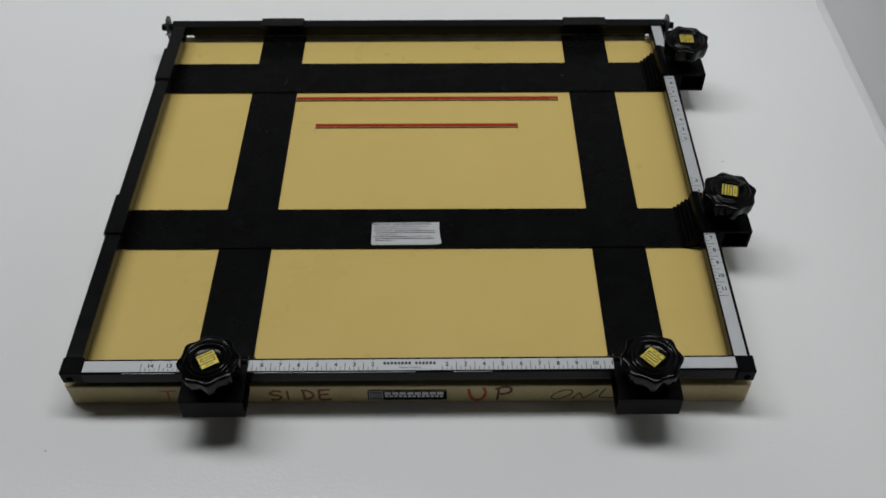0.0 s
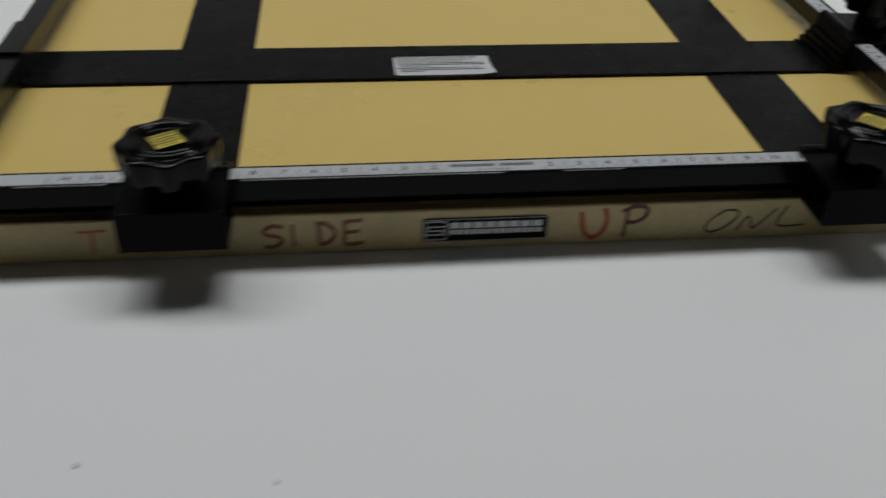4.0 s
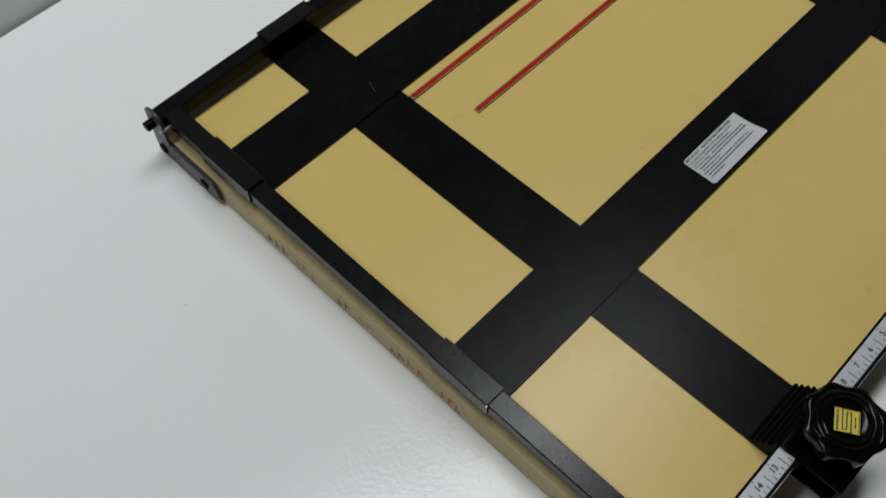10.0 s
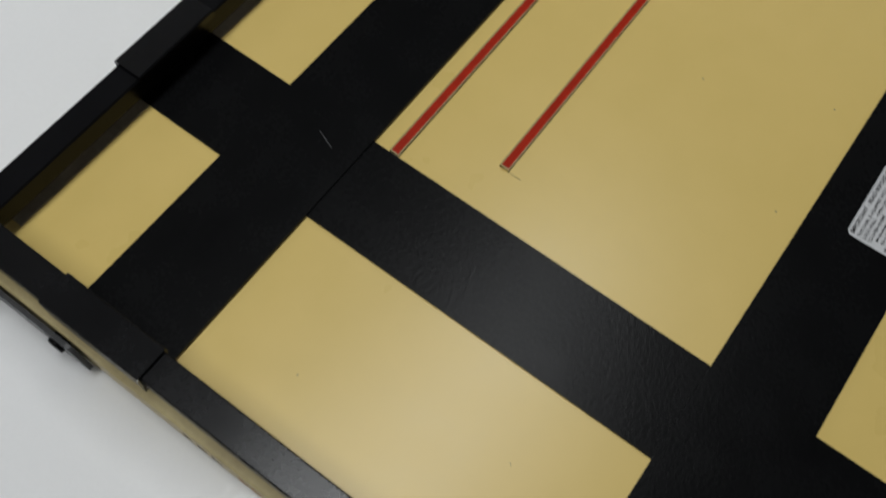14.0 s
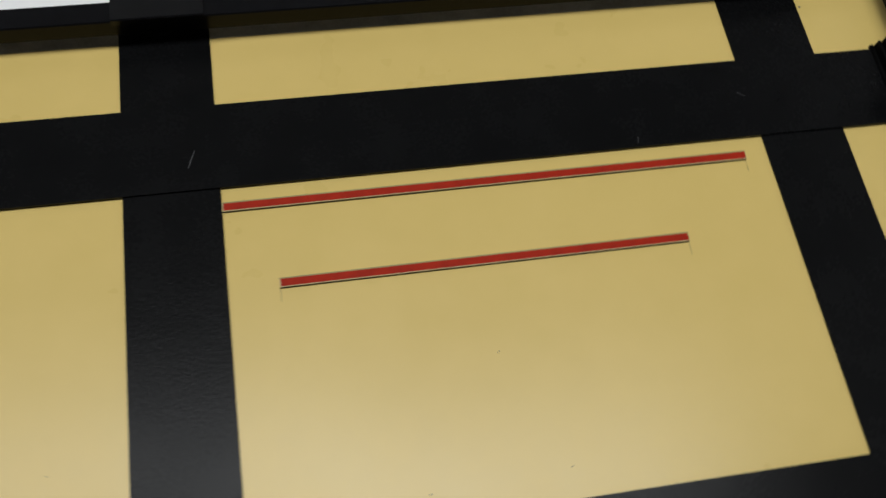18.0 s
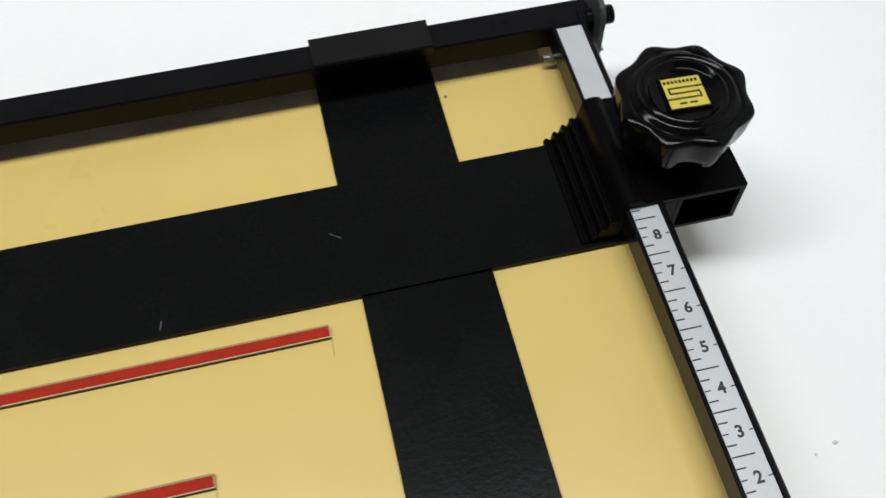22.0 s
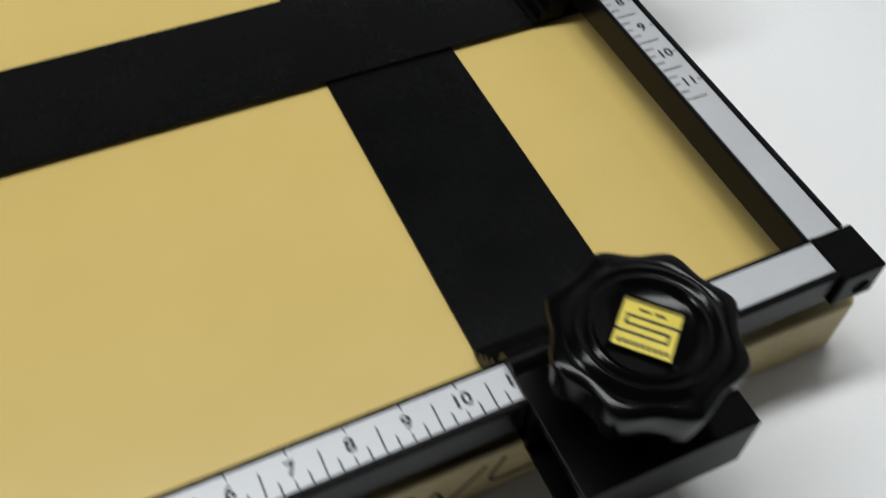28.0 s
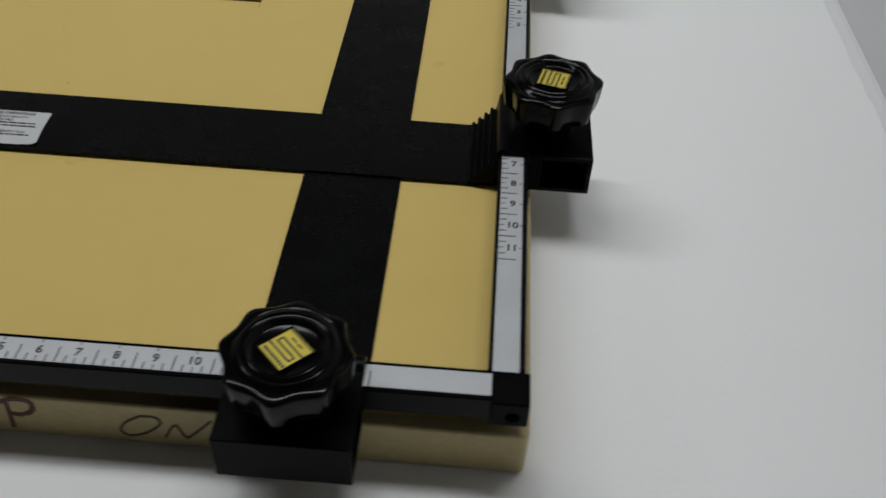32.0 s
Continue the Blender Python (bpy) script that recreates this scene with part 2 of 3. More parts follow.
for k in range(121):
    y = -1.0 + k * 1.459 / 120
    w = 0.0052 + rng.uniform(-0.0007, 0.0007)
    rows.append([bm.verts.new((0.4279 - w * u, y, h)) for u, h in ((0.0, 0.0), (1.0, 0.0002), (0.72, 0.0013), (0.3, 0.0030), (0.0, 0.0048))])
for one, two in zip(rows, rows[1:]):
    for k in range(4):
        bm.faces.new((one[k], one[k + 1], two[k + 1], two[k]))
bmesh.ops.recalc_face_normals(bm, faces=bm.faces[:])
structure("sealant_trim", bm, PAINT_WALL, "uneven white sealant bead between the table and the low wall", "trim")
# Added walls out of view, dim to keep bounce off the easel's front.
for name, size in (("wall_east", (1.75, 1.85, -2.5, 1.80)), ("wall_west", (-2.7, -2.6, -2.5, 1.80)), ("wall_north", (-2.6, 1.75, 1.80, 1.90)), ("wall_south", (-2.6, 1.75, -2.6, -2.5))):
    structure(name, block(*size, FLOOR_Z, CEILING_Z), LOW_BOUNCE_WALL, "unseen wall added around the room, coloured dim to limit bounced light", "wall")

table = tagged(new("table"), "white laminate table with a smooth slightly pebbled top", "table")
part("tabletop", block(TABLE_LEFT, TABLE_RIGHT, TABLE_FRONT, TABLE_BACK, -0.032, 0.0, bevel=0.003, segments=3), LAMINATE, table)
leg_mesh = bpy.data.meshes.new("leg")
bm = block(-0.025, 0.025, -0.025, 0.025, FLOOR_Z, -0.0325, bevel=0.002)
bm.to_mesh(leg_mesh)
bm.free()
leg_mesh.materials.append(RAIL)
for lx in (TABLE_LEFT + 0.06, TABLE_RIGHT - 0.06):
    for ly in (TABLE_FRONT + 0.06, TABLE_BACK - 0.06):
        place("leg", leg_mesh, table, "", Matrix.Translation((lx, ly, 0)))

# ---- the easel ----
UNIT = 0.0127  # the scales count half inches from their middle
TOP = 0.0212  # upper face of the yellow sheet
RAIL_LOW, RAIL_TOP = 0.0288, 0.0388
X_OUT_L, X_IN_L, X_IN_R, X_OUT_R = -0.2375, -0.2256, 0.2243, 0.2364
Y_OUT_F, Y_IN_F, Y_IN_B, Y_OUT_B = -0.1288, -0.1162, 0.2745, 0.2861
FACE_Y, FACE_X = -0.1280, -0.2408
V1, V2 = (-0.1528, -0.1116), (0.1405, 0.1822)  # blades that run from front to back
H1, H2 = (0.1942, 0.2368), (0.0, 0.0420)  # blades that run from side to side

easel = tagged(new("enlarging_easel"), "four-bladed black and yellow darkroom easel lying on the white table", "easel")

# base and sheet
bm = block(FACE_X, 0.2382, FACE_Y, 0.2845, 0.0, TOP - 0.0002)
uprights = [e for e in bm.edges if abs(e.verts[0].co.z - e.verts[1].co.z) > 0.01]
bmesh.ops.bevel(bm, geom=uprights, offset=0.003, segments=4, profile=0.5, affect="EDGES")
rims = [e for e in bm.edges if abs(e.verts[0].co.z - e.verts[1].co.z) < 1e-6 and len({round(f.normal.z) for f in e.link_faces}) > 1]
bmesh.ops.bevel(bm, geom=rims, offset=0.0012, segments=3, profile=0.5, affect="EDGES")
part("baseboard", bm, BOARD, easel, "cream-coloured wooden base with handwriting on its edges")
STOPS = ((-0.1113, 0.1290, 0.1848), (-0.0902, 0.0903, 0.1469))  # paper stops: ends and middle
part("focusing_sheet", block(-0.2330, 0.2325, -0.1225, 0.2810, TOP - 0.0002, TOP), ENAMEL, easel, "smooth yellow enamelled sheet")
part("front_fillet", block(-0.2330, 0.2325, -0.1205, -0.1190, TOP, RAIL_LOW), RAIL, easel, "dark strip under the front rail")
# Grey band laid on the sheet beneath the back rail.
part("stop_strip", block(-0.2200, 0.2225, 0.2748, 0.2830, TOP, TOP + 0.0004, bevel=0.0002), STOP_GREY, easel, "grey strip under the back rail")
# Added strip: blocks the bright table that would show beneath the back rail.
part("gap_blocker", block(-0.2225, 0.2240, 0.2830, 0.2842, TOP, TOP + 0.0030, bevel=0.0003), STOP_GREY, easel, "added low grey strip that blocks the bright gap under the back rail")


def rail_profile(inner, outer, lip):
    """Outline of a rail seen from its end, with a raised lip on the outer edge where there is a scale."""
    s = 1 if outer > inner else -1
    w = abs(outer - inner)
    c = 0.0006
    pts = [(0, RAIL_LOW + c), (c, RAIL_LOW), (w - c, RAIL_LOW), (w, RAIL_LOW + c)]
    if lip:
        pts += [(w, RAIL_TOP + 0.0006 - c), (w - c, RAIL_TOP + 0.0006), (w - 0.0016, RAIL_TOP + 0.0006), (w - 0.0021, RAIL_TOP - 0.0004), (0.0012, RAIL_TOP - 0.0004), (0.0008, RAIL_TOP), (c * 0.5, RAIL_TOP), (0, RAIL_TOP - c * 0.5)]
    else:
        pts += [(w, RAIL_TOP - c), (w - c, RAIL_TOP), (c, RAIL_TOP), (0, RAIL_TOP - c)]
    return [(inner + s * u, z) for u, z in pts]


front_rail = part("front_rail", extrude_profile(rail_profile(Y_IN_F, Y_OUT_F, True), -0.2240, 0.2250), RAIL, easel, "black aluminium rail carrying a white inch scale", Matrix.Rotation(0.0045, 4, "Z"))
right_rail = part("right_rail", extrude_profile(rail_profile(X_IN_R, X_OUT_R, True), -0.1150, 0.2800, "y"), RAIL, easel, "black aluminium rail carrying a white inch scale", Matrix.Translation((0.23, 0.24, 0)) @ Matrix.Rotation(-0.0045, 4, "Z") @ Matrix.Translation((-0.23, -0.24, 0)))
left_rail = part("left_rail", extrude_profile(rail_profile(X_IN_L, X_OUT_L, False), -0.1150, 0.2740, "y"), SATIN, easel, "", Matrix.Translation((-0.0002, -0.115, 0)) @ Matrix.Rotation(0.0036, 4, "X") @ Matrix.Translation((0, 0.115, 0)))
back_rail = part("back_rail", extrude_profile(rail_profile(Y_IN_B, Y_OUT_B, False), -0.2400, 0.2398), RAIL, easel)


# scales: white strips with ticks and numerals
STRIP_TOP = RAIL_TOP - 0.0001
flat = Matrix.Translation((0, 0, STRIP_TOP))
F0, F1 = -0.1266, -0.1176  # front strip, outer and inner edge
part("scale_strip", block(-0.2238, 0.2240, F0, F1, STRIP_TOP - 0.0003, STRIP_TOP), STRIP, front_rail, "silvery white scale strip")
S0, S1 = 0.2256, 0.2346
part("scale_strip", block(S0, S1, -0.1157, 0.2735, STRIP_TOP - 0.0003, STRIP_TOP), STRIP, right_rail, "silvery white scale strip")
MID_Y = 0.0838
ticks_f, ticks_r, nums_f, nums_r = bmesh.new(), bmesh.new(), bmesh.new(), bmesh.new()
for side in (-1, 1):
    for n in range(2, 15):
        x = side * n * UNIT
        add_bar(ticks_f, x - 0.00017, x + 0.00017, F1 - 0.0013, F1 - 0.0001, flat)
        add_bar(ticks_f, x - 0.00017, x + 0.00017, F0 + 0.0001, F0 + 0.0021, flat)
        for q, high in ((-0.25, 0.0029), (0.25, 0.0029), (0.5, 0.0064)):
            xx = side * (n + q) * UNIT
            add_bar(ticks_f, xx - 0.0002, xx + 0.0002, F0 + 0.0001, F0 + high, flat)
        add_text(nums_f, str(n), 0.0046, Matrix.Translation((x, F0 + 0.0047, STRIP_TOP)), bold=0.030)
    for n in range(2, 12):
        y = MID_Y + side * n * UNIT
        add_bar(ticks_r, S1 - 0.0014, S1 - 0.0001, y - 0.00017, y + 0.00017, flat)
        add_bar(ticks_r, S0 + 0.0001, S0 + 0.0018, y - 0.00017, y + 0.00017, flat)
        for q, wide in ((-0.25, 0.0028), (0.25, 0.0028), (0.5, 0.0066)):
            yy = MID_Y + side * (n + q) * UNIT
            add_bar(ticks_r, S0 + 0.0001, S0 + wide, yy - 0.0002, yy + 0.0002, flat)
        add_text(nums_r, str(n), 0.0047, Matrix.Translation((S0 + 0.0050, y, STRIP_TOP)), bold=0.032)
tagged(part("scale_graduation", ticks_f, INK, front_rail, "black graduation marks"), kind="stuff")
tagged(part("scale_graduation", ticks_r, INK, right_rail, "black graduation marks"), kind="stuff")
tagged(part("scale_numbering", nums_f, INK, front_rail, "black printed numerals"), kind="stuff")
tagged(part("scale_numbering", nums_r, INK, right_rail, "black printed numerals"), kind="stuff")
bm = bmesh.new()
x = -0.0182
for count, gap in ((8, 0.0021), (6, 0.0)):
    for k in range(count):
        add_bar(bm, x, x + 0.0017, F0 + 0.0046, F0 + 0.0068, flat)
        x += 0.00245
    x += gap
tagged(part("maker_name", bm, INK, front_rail, "row of small black printed bars"), kind="stuff")
bm = add_text(bmesh.new(), "Patent Pending", 0.0026, Matrix.Translation((0.0, F0 + 0.0022, STRIP_TOP)))
part("patent_note", bm, GREY_INK, front_rail, "small grey printed words")

# Thin bright steel slivers on parts of the rail's outer lip.
for x0, x1, high in ((-0.1960, -0.1600, 0.00060), (-0.1060, 0.0040, 0.00064), (0.0300, 0.0560, 0.00060)):
    part("bright_edge", block(x0, x1, -0.12862, -0.12835, RAIL_TOP + 0.0004, RAIL_TOP + high), STEEL, front_rail, "thin bright line along the rail edge")

# corner caps
def corner_cap(x0, x1, hole_x):
    cap = part("corner_cap", block(x0, x1, -0.1294, -0.1157, RAIL_LOW - 0.0004, RAIL_TOP + 0.0008, bevel=0.0005), PLASTIC, easel, "black plastic corner block")
    # No hole is cut; a near-black disc paints the recess's shade.
    bm = add_rod(bmesh.new(), (hole_x, -0.12955, 0.0330), (hole_x, -0.1285, 0.0330), 0.0024, 20)
    part("corner_screw", bm, RECESS_SHADE, cap, "near-black disc painted as the shade in a screw recess")


corner_cap(-0.2384, -0.2235, -0.2325)
corner_cap(0.2240, 0.2364, 0.2312)

# blades: thin steel straps; their far end bends up the rail, over it and down outside
V_LOW, H_LOW, THIN = TOP + 0.0001, TOP + 0.0012, 0.0009


def blade(a, b, low, start, rail_in, rail_out, axis, lift=0.0, wider=0.0):
    """A flat strap between a and b across, from the scale rail to the opposite rail, with a hooked end."""
    s = 1 if rail_out > rail_in else -1
    hi = low + THIN
    over = RAIL_TOP + 0.0012 + lift
    out = rail_out + s * 0.0012
    inn = rail_in - s * 0.0014
    strap = [(start, low), (rail_out - s * 0.003, low), (rail_out - s * 0.003, hi), (start, hi)]
    bm = extrude_profile(strap, a, b, axis)
    ob = part("blade", bm, BLADE, easel, "flat black pebble-textured steel masking blade")
    lip = over - 0.0032
    hook = [(inn + s * 0.0008, lip), (inn + s * 0.0008, over), (inn + s * 0.0014, over + 0.0006), (out - s * 0.0006, over + 0.0006), (out, over), (out, RAIL_LOW - 0.0004),
            (out - s * 0.0010, RAIL_LOW - 0.0004), (out - s * 0.0010, over - 0.0010), (inn + s * 0.0014, over - 0.0010), (inn + s * 0.0014, lip)]
    part("end_clip", extrude_profile(hook, a + 0.0002 - wider, b - 0.0002, axis), SATIN, ob, "bent black clip hooked over the rail")
    return ob


blade(*V1, V_LOW, -0.1290, Y_IN_B, Y_OUT_B, "x")
blade(*V2, V_LOW, -0.1290, Y_IN_B, Y_OUT_B, "x")
blade(*H1, H_LOW, 0.2300, X_IN_L, X_OUT_L, "y", 0.0012, 0.0028)
label_blade = blade(*H2, H_LOW, 0.2300, X_IN_L, X_OUT_L, "y", 0.0006)

for edge in (H1[0] - 0.0028, H2[0]):
    x = X_OUT_L - 0.00125
    part("bright_edge", block(x - 0.00012, x + 0.0006, edge, edge + 0.00035, RAIL_LOW + 0.0035, RAIL_TOP + 0.00125), STEEL, left_rail, "thin bright line on the corner of the clip")

# instruction sticker on the front cross blade
H_TOP = H_LOW + THIN
stick = Matrix.Translation((-0.0062, 0.0146, H_TOP)) @ Matrix.Rotation(radians(0.3), 4, "Z")
bm = bmesh.new()
bmesh.ops.create_grid(bm, x_segments=40, y_segments=20, size=1.0)
for v in bm.verts:
    u, w = v.co.x * 0.02725, v.co.y * 0.0121
    deep = max(0.0, abs(w) - 0.0103)
    if u < -0.0254:
        u += 0.0018 - math.sqrt(max(0.0, 0.0018**2 - deep**2)) if deep else 0.0
    if u > 0.018:
        pull = (u - 0.018) / 0.00925
        low = max(0.0, 0.5 - v.co.y * 0.5)
        u += pull * (0.0022 * low**3 - 0.0006)
        v.co.z = 0.0011 * pull**2 * low**3
        if w < -0.0103 and pull > 0.8:
            u -= (pull - 0.8) * 5 * 0.0012 * ((-w - 0.0103) / 0.0018) ** 2
    v.co.x, v.co.y = u, w
bmesh.ops.solidify(bm, geom=bm.faces[:], thickness=0.00012)
for v in bm.verts:
    v.co.z += 0.00014
bmesh.ops.transform(bm, matrix=stick, verts=bm.verts[:])
bmesh.ops.recalc_face_normals(bm, faces=bm.faces[:])
part("instruction_label", bm, PAPER, label_blade, "white instruction sticker with a curled corner and fine print", smooth=40)
bm = bmesh.new()
on = stick @ Matrix.Translation((0, 0, 0.00028))
add_text(bm, "IMPORTANT - READ BEFORE OPERATING!", 0.00245, on @ Matrix.Translation((-0.0262, 0.0101, 0)), bold=0.02, align="LEFT")
part("label_heading", bm, INK, label_blade, "bold printed heading")
bm = bmesh.new()
add_text(bm, "THIS EASEL IS EQUIPPED WITH A SPECIAL GRAVITY", 0.0019, on @ Matrix.Translation((-0.0260, 0.0074, 0)), bold=0.012, align="LEFT")
add_text(bm, "LOCK HOLD - OPEN DEVICE (Patent Pending)", 0.0019, on @ Matrix.Translation((-0.0260, 0.0052, 0)), bold=0.012, align="LEFT")
add_text(bm, "TO OPEN FRAME", 0.0019, on @ Matrix.Translation((-0.0260, 0.0030, 0)), bold=0.012, align="LEFT")
add_text(bm, "the hold-open position", 0.0019, on @ Matrix.Translation((-0.0240, -0.0012, 0)), bold=0.012, align="LEFT")
add_text(bm, "AND GENTLY PULL", 0.0019, on @ Matrix.Translation((0.0040, -0.0034, 0)), bold=0.012, align="LEFT")
rng = random.Random(4)
for x, limit, y in ((-0.0090, 0.0215, 0.0030), (-0.0240, 0.0222, 0.0009), (-0.0260, 0.0030, -0.0034), (-0.0240, 0.0228, -0.0055), (-0.0240, -0.0120, -0.0076)):
    while x < limit:
        w = rng.uniform(0.0012, 0.0042)
        add_bar(bm, x, min(x + w, limit + 0.001), y - 0.00036, y + 0.00036, on)
        x += w + 0.0006
tagged(part("label_text", bm, INK, label_blade, "fine black print"), kind="stuff")

# paper stops: narrow raised lips with a red line
def paper_stop(x0, x1, y):
    lip = [(y - 0.0021, TOP), (y - 0.0021, TOP + 0.0016), (y + 0.0017, TOP + 0.0019), (y + 0.0017, TOP)]
    stop = part("paper_stop", extrude_profile(lip, x0, x1), BOARD, easel, "low raised paper stop with a red top line")
    line = [(y - 0.00182, TOP + 0.00163), (y - 0.00182, TOP + 0.00173), (y + 0.00138, TOP + 0.00199), (y + 0.00138, TOP + 0.00188)]
    part("red_line", extrude_profile(line, x0 + 0.0004, x1 - 0.0002), RED, stop, "red enamel line")
    part("slot_edge", block(x0, x1, y - 0.00222, y - 0.0021, TOP, TOP + 0.0010), SLOT, stop, "thin dark slot")
    part("slot_edge", block(x0, x1, y + 0.00142, y + 0.0020, TOP, TOP + 0.00195), CUT, stop, "thin olive slot")
    for end in ((x0, x1) if x0 > -0.1 else (x1,)):
        part("slot_end", block(end - 0.00012, end + 0.00012, y - 0.0080, y - 0.0021, TOP, TOP + 0.00010), CUT, stop, "fine cut in the sheet at the end")


for ends in STOPS:
    paper_stop(*ends)

# ---- sliders with their knobs ----
# local frame: x along the rail, y inward over the sheet, origin on the rail's inner edge at sheet level
HALF = 0.0214
UP = RAIL_TOP - TOP


def slider_body():
    """Stepped foot, ridge over the scale, and the end plates, as one moulding."""
    steps = [(0.0124, 0.0010), (0.0124, 0.0024)]
    for k in range(4):
        y, z = 0.0124 - 0.0026 * k, 0.0030 + 0.0029 * k
        steps += [(y - 0.0003, z), (y - 0.0009, z + 0.0004), (y - 0.0015, z + 0.0002), (y - 0.0019, z - 0.0006), (y - 0.0025, z - 0.0006)]
    crown = [(0.0012, UP - 0.0022), (0.0007, UP + 0.0014), (-0.0001, UP + 0.0026), (-0.0014, UP + 0.0032), (-0.0032, UP + 0.0033), (-0.0048, UP + 0.0027), (-0.0060, UP + 0.0015), (-0.0122, UP + 0.0012), (-0.0175, UP + 0.0010), (-0.0175, UP - 0.0002), (-0.0010, UP + 0.0004), (-0.0002, UP - 0.0010), (-0.0002, 0.0072), (0.0020, 0.0010)]
    bm = extrude_profile(steps + crown, -HALF, HALF)
    return bm


def slider_box():
    """A square tube, open at both ends, outside the rail."""
    y0, y1, z0, z1, t = -0.0376, -0.0147, 0.0004, UP + 0.0012, 0.0019
    bm = bmesh.new()
    loops = []
    for x, d in ((-HALF, 0.0), (HALF, 0.0), (HALF, t), (-HALF, t)):
        loops.append([bm.verts.new((x, y, z)) for y, z in ((y0 + d, z0 + d), (y1 - d, z0 + d), (y1 - d, z1 - d), (y0 + d, z1 - d))])
    for one, two in zip(loops, loops[1:] + loops[:1]):
        for k in range(4):
            bm.faces.new((one[k], one[(k + 1) % 4], two[(k + 1) % 4], two[k]))
    bmesh.ops.recalc_face_normals(bm, faces=bm.faces[:])
    outer = [e for e in bm.edges if all(v.co.y in (y0, y1) or abs(v.co.y - y0) < 1e-6 or abs(v.co.y - y1) < 1e-6 for v in e.verts)]
    bmesh.ops.bevel(bm, geom=outer, offset=0.0004, segments=2, profile=0.5, affect="EDGES")
    return bm


KNOB_Y, KNOB_TOP = -0.0184, UP + 0.0225  # its axis, and the height of its outer rim


def knob_mesh():
    """An eight-lobed hand knob: scalloped skirt, a low dome with two rings and a shallow dish for the badge."""
    bm = bmesh.new()
    rings = [(0.0120, -0.0128, 0.2), (0.0185, -0.0127, 0.9), (0.0193, -0.0121, 1.0), (0.0202, -0.0080, 1.0), (0.0208, -0.0016, 1.0), (0.0208, -0.0008, 1.0), (0.0205, -0.0002, 1.0), (0.0199, 0.0001, 0.97), (0.0184, 0.0004, 0.75), (0.0174, 0.0004, 0.45),
             (0.0166, 0.0002, 0.2), (0.0158, 0.0005, 0.06), (0.0150, 0.0013, 0.0), (0.0143, 0.0015, 0.0), (0.0136, 0.0010, 0.0), (0.0130, 0.0009, 0.0), (0.0124, 0.0014, 0.0), (0.0117, 0.0016, 0.0), (0.0110, 0.0012, 0.0), (0.0104, 0.0004, 0.0), (0.0098, 0.0001, 0.0), (0.0050, 0.0, 0.0)]
    n = 96
    loops = []
    for r, z, wave in rings:
        loop = []
        for k in range(n):
            a = 2 * math.pi * k / n
            rr = r - 0.0021 * wave * (math.sin(4 * a) ** 2) ** 0.8
            loop.append(bm.verts.new((rr * math.cos(a), KNOB_Y + rr * math.sin(a), KNOB_TOP + z)))
        loops.append(loop)
    for one, two in zip(loops, loops[1:]):
        for k in range(n):
            bm.faces.new((one[k], one[(k + 1) % n], two[(k + 1) % n], two[k]))
    bm.faces.new(loops[-1]), bm.faces.new(loops[0][::-1])
    add_rod(bm, (0, KNOB_Y, UP - 0.0042), (0, KNOB_Y, KNOB_TOP - 0.0125), 0.0098, 32)
    return bm


def badge_meshes():
    """A square yellow badge, its dark S-shaped key line and two printed rows."""
    plate = rounded_plate(bmesh.new(), 0.0121, 0.0121, 0.0003, 0.0004, Matrix())
    key = bmesh.new()
    on = Matrix.Translation((0, 0, 0.0003))
    for x0, x1, y0, y1 in ((-0.0061, 0.0042, -0.0022, -0.0016), (-0.0042, 0.0042, -0.0002, 0.0004), (-0.0042, 0.0061, 0.0018, 0.0024), (-0.0047, -0.0042, -0.0002, 0.0024), (0.0042, 0.0047, -0.0022, 0.0004)):
        add_bar(key, x0, x1, y0, y1, on)
    for k in range(9):
        add_bar(key, -0.0054 + k * 0.0012, -0.0046 + k * 0.0012, 0.0039, 0.0050, on)
    for x0, x1 in ((-0.0028, -0.0006), (0.0002, 0.0026)):
        add_bar(key, x0, x1, -0.0041, -0.0035, on)
    add_bar(key, -0.0061, 0.0061, -0.0057, -0.0054, on)
    frame_bm = bmesh.new()
    for x0, x1, y0, y1 in ((-0.0065, -0.0060, -0.0065, 0.0065), (0.0060, 0.0065, -0.0065, 0.0065), (-0.0060, 0.0060, 0.0060, 0.0065), (-0.0060, 0.0060, -0.0065, -0.0060)):
        add_box(frame_bm, x0, x1, y0, y1, 0, 0.0008, bevel=0.0001)
    return plate, key, frame_bm


def kept(name, bm, material, smooth=0.0):
    me = bpy.data.meshes.new(name)
    bm.normal_update()
    bm.to_mesh(me)
    bm.free()
    me.materials.append(material)
    if smooth:
        me.shade_smooth()
        me.set_sharp_from_angle(angle=radians(smooth))
    return me


plate_bm, key_bm, rim_bm = badge_meshes()
BODY, BOX, KNOB_ME = kept("slider", slider_body(), PLASTIC, 32), kept("slider_box", slider_box(), PLASTIC), kept("knob", knob_mesh(), GLOSSY, 35)
BOLT = kept("clamp_bolt", add_rod(bmesh.new(), (0, -0.0262, 0.0009), (0, -0.0262, UP - 0.0007), 0.0066, 28), GLOSSY, 40)
WEB = kept("web", block(-HALF, HALF, -0.0166, -0.0126, 0.0006, UP - 0.0004), PLASTIC)
BADGE, KEY, RIM = kept("badge", plate_bm, GOLD), kept("badge_print", key_bm, INK), kept("badge_rim", rim_bm, PLASTIC)


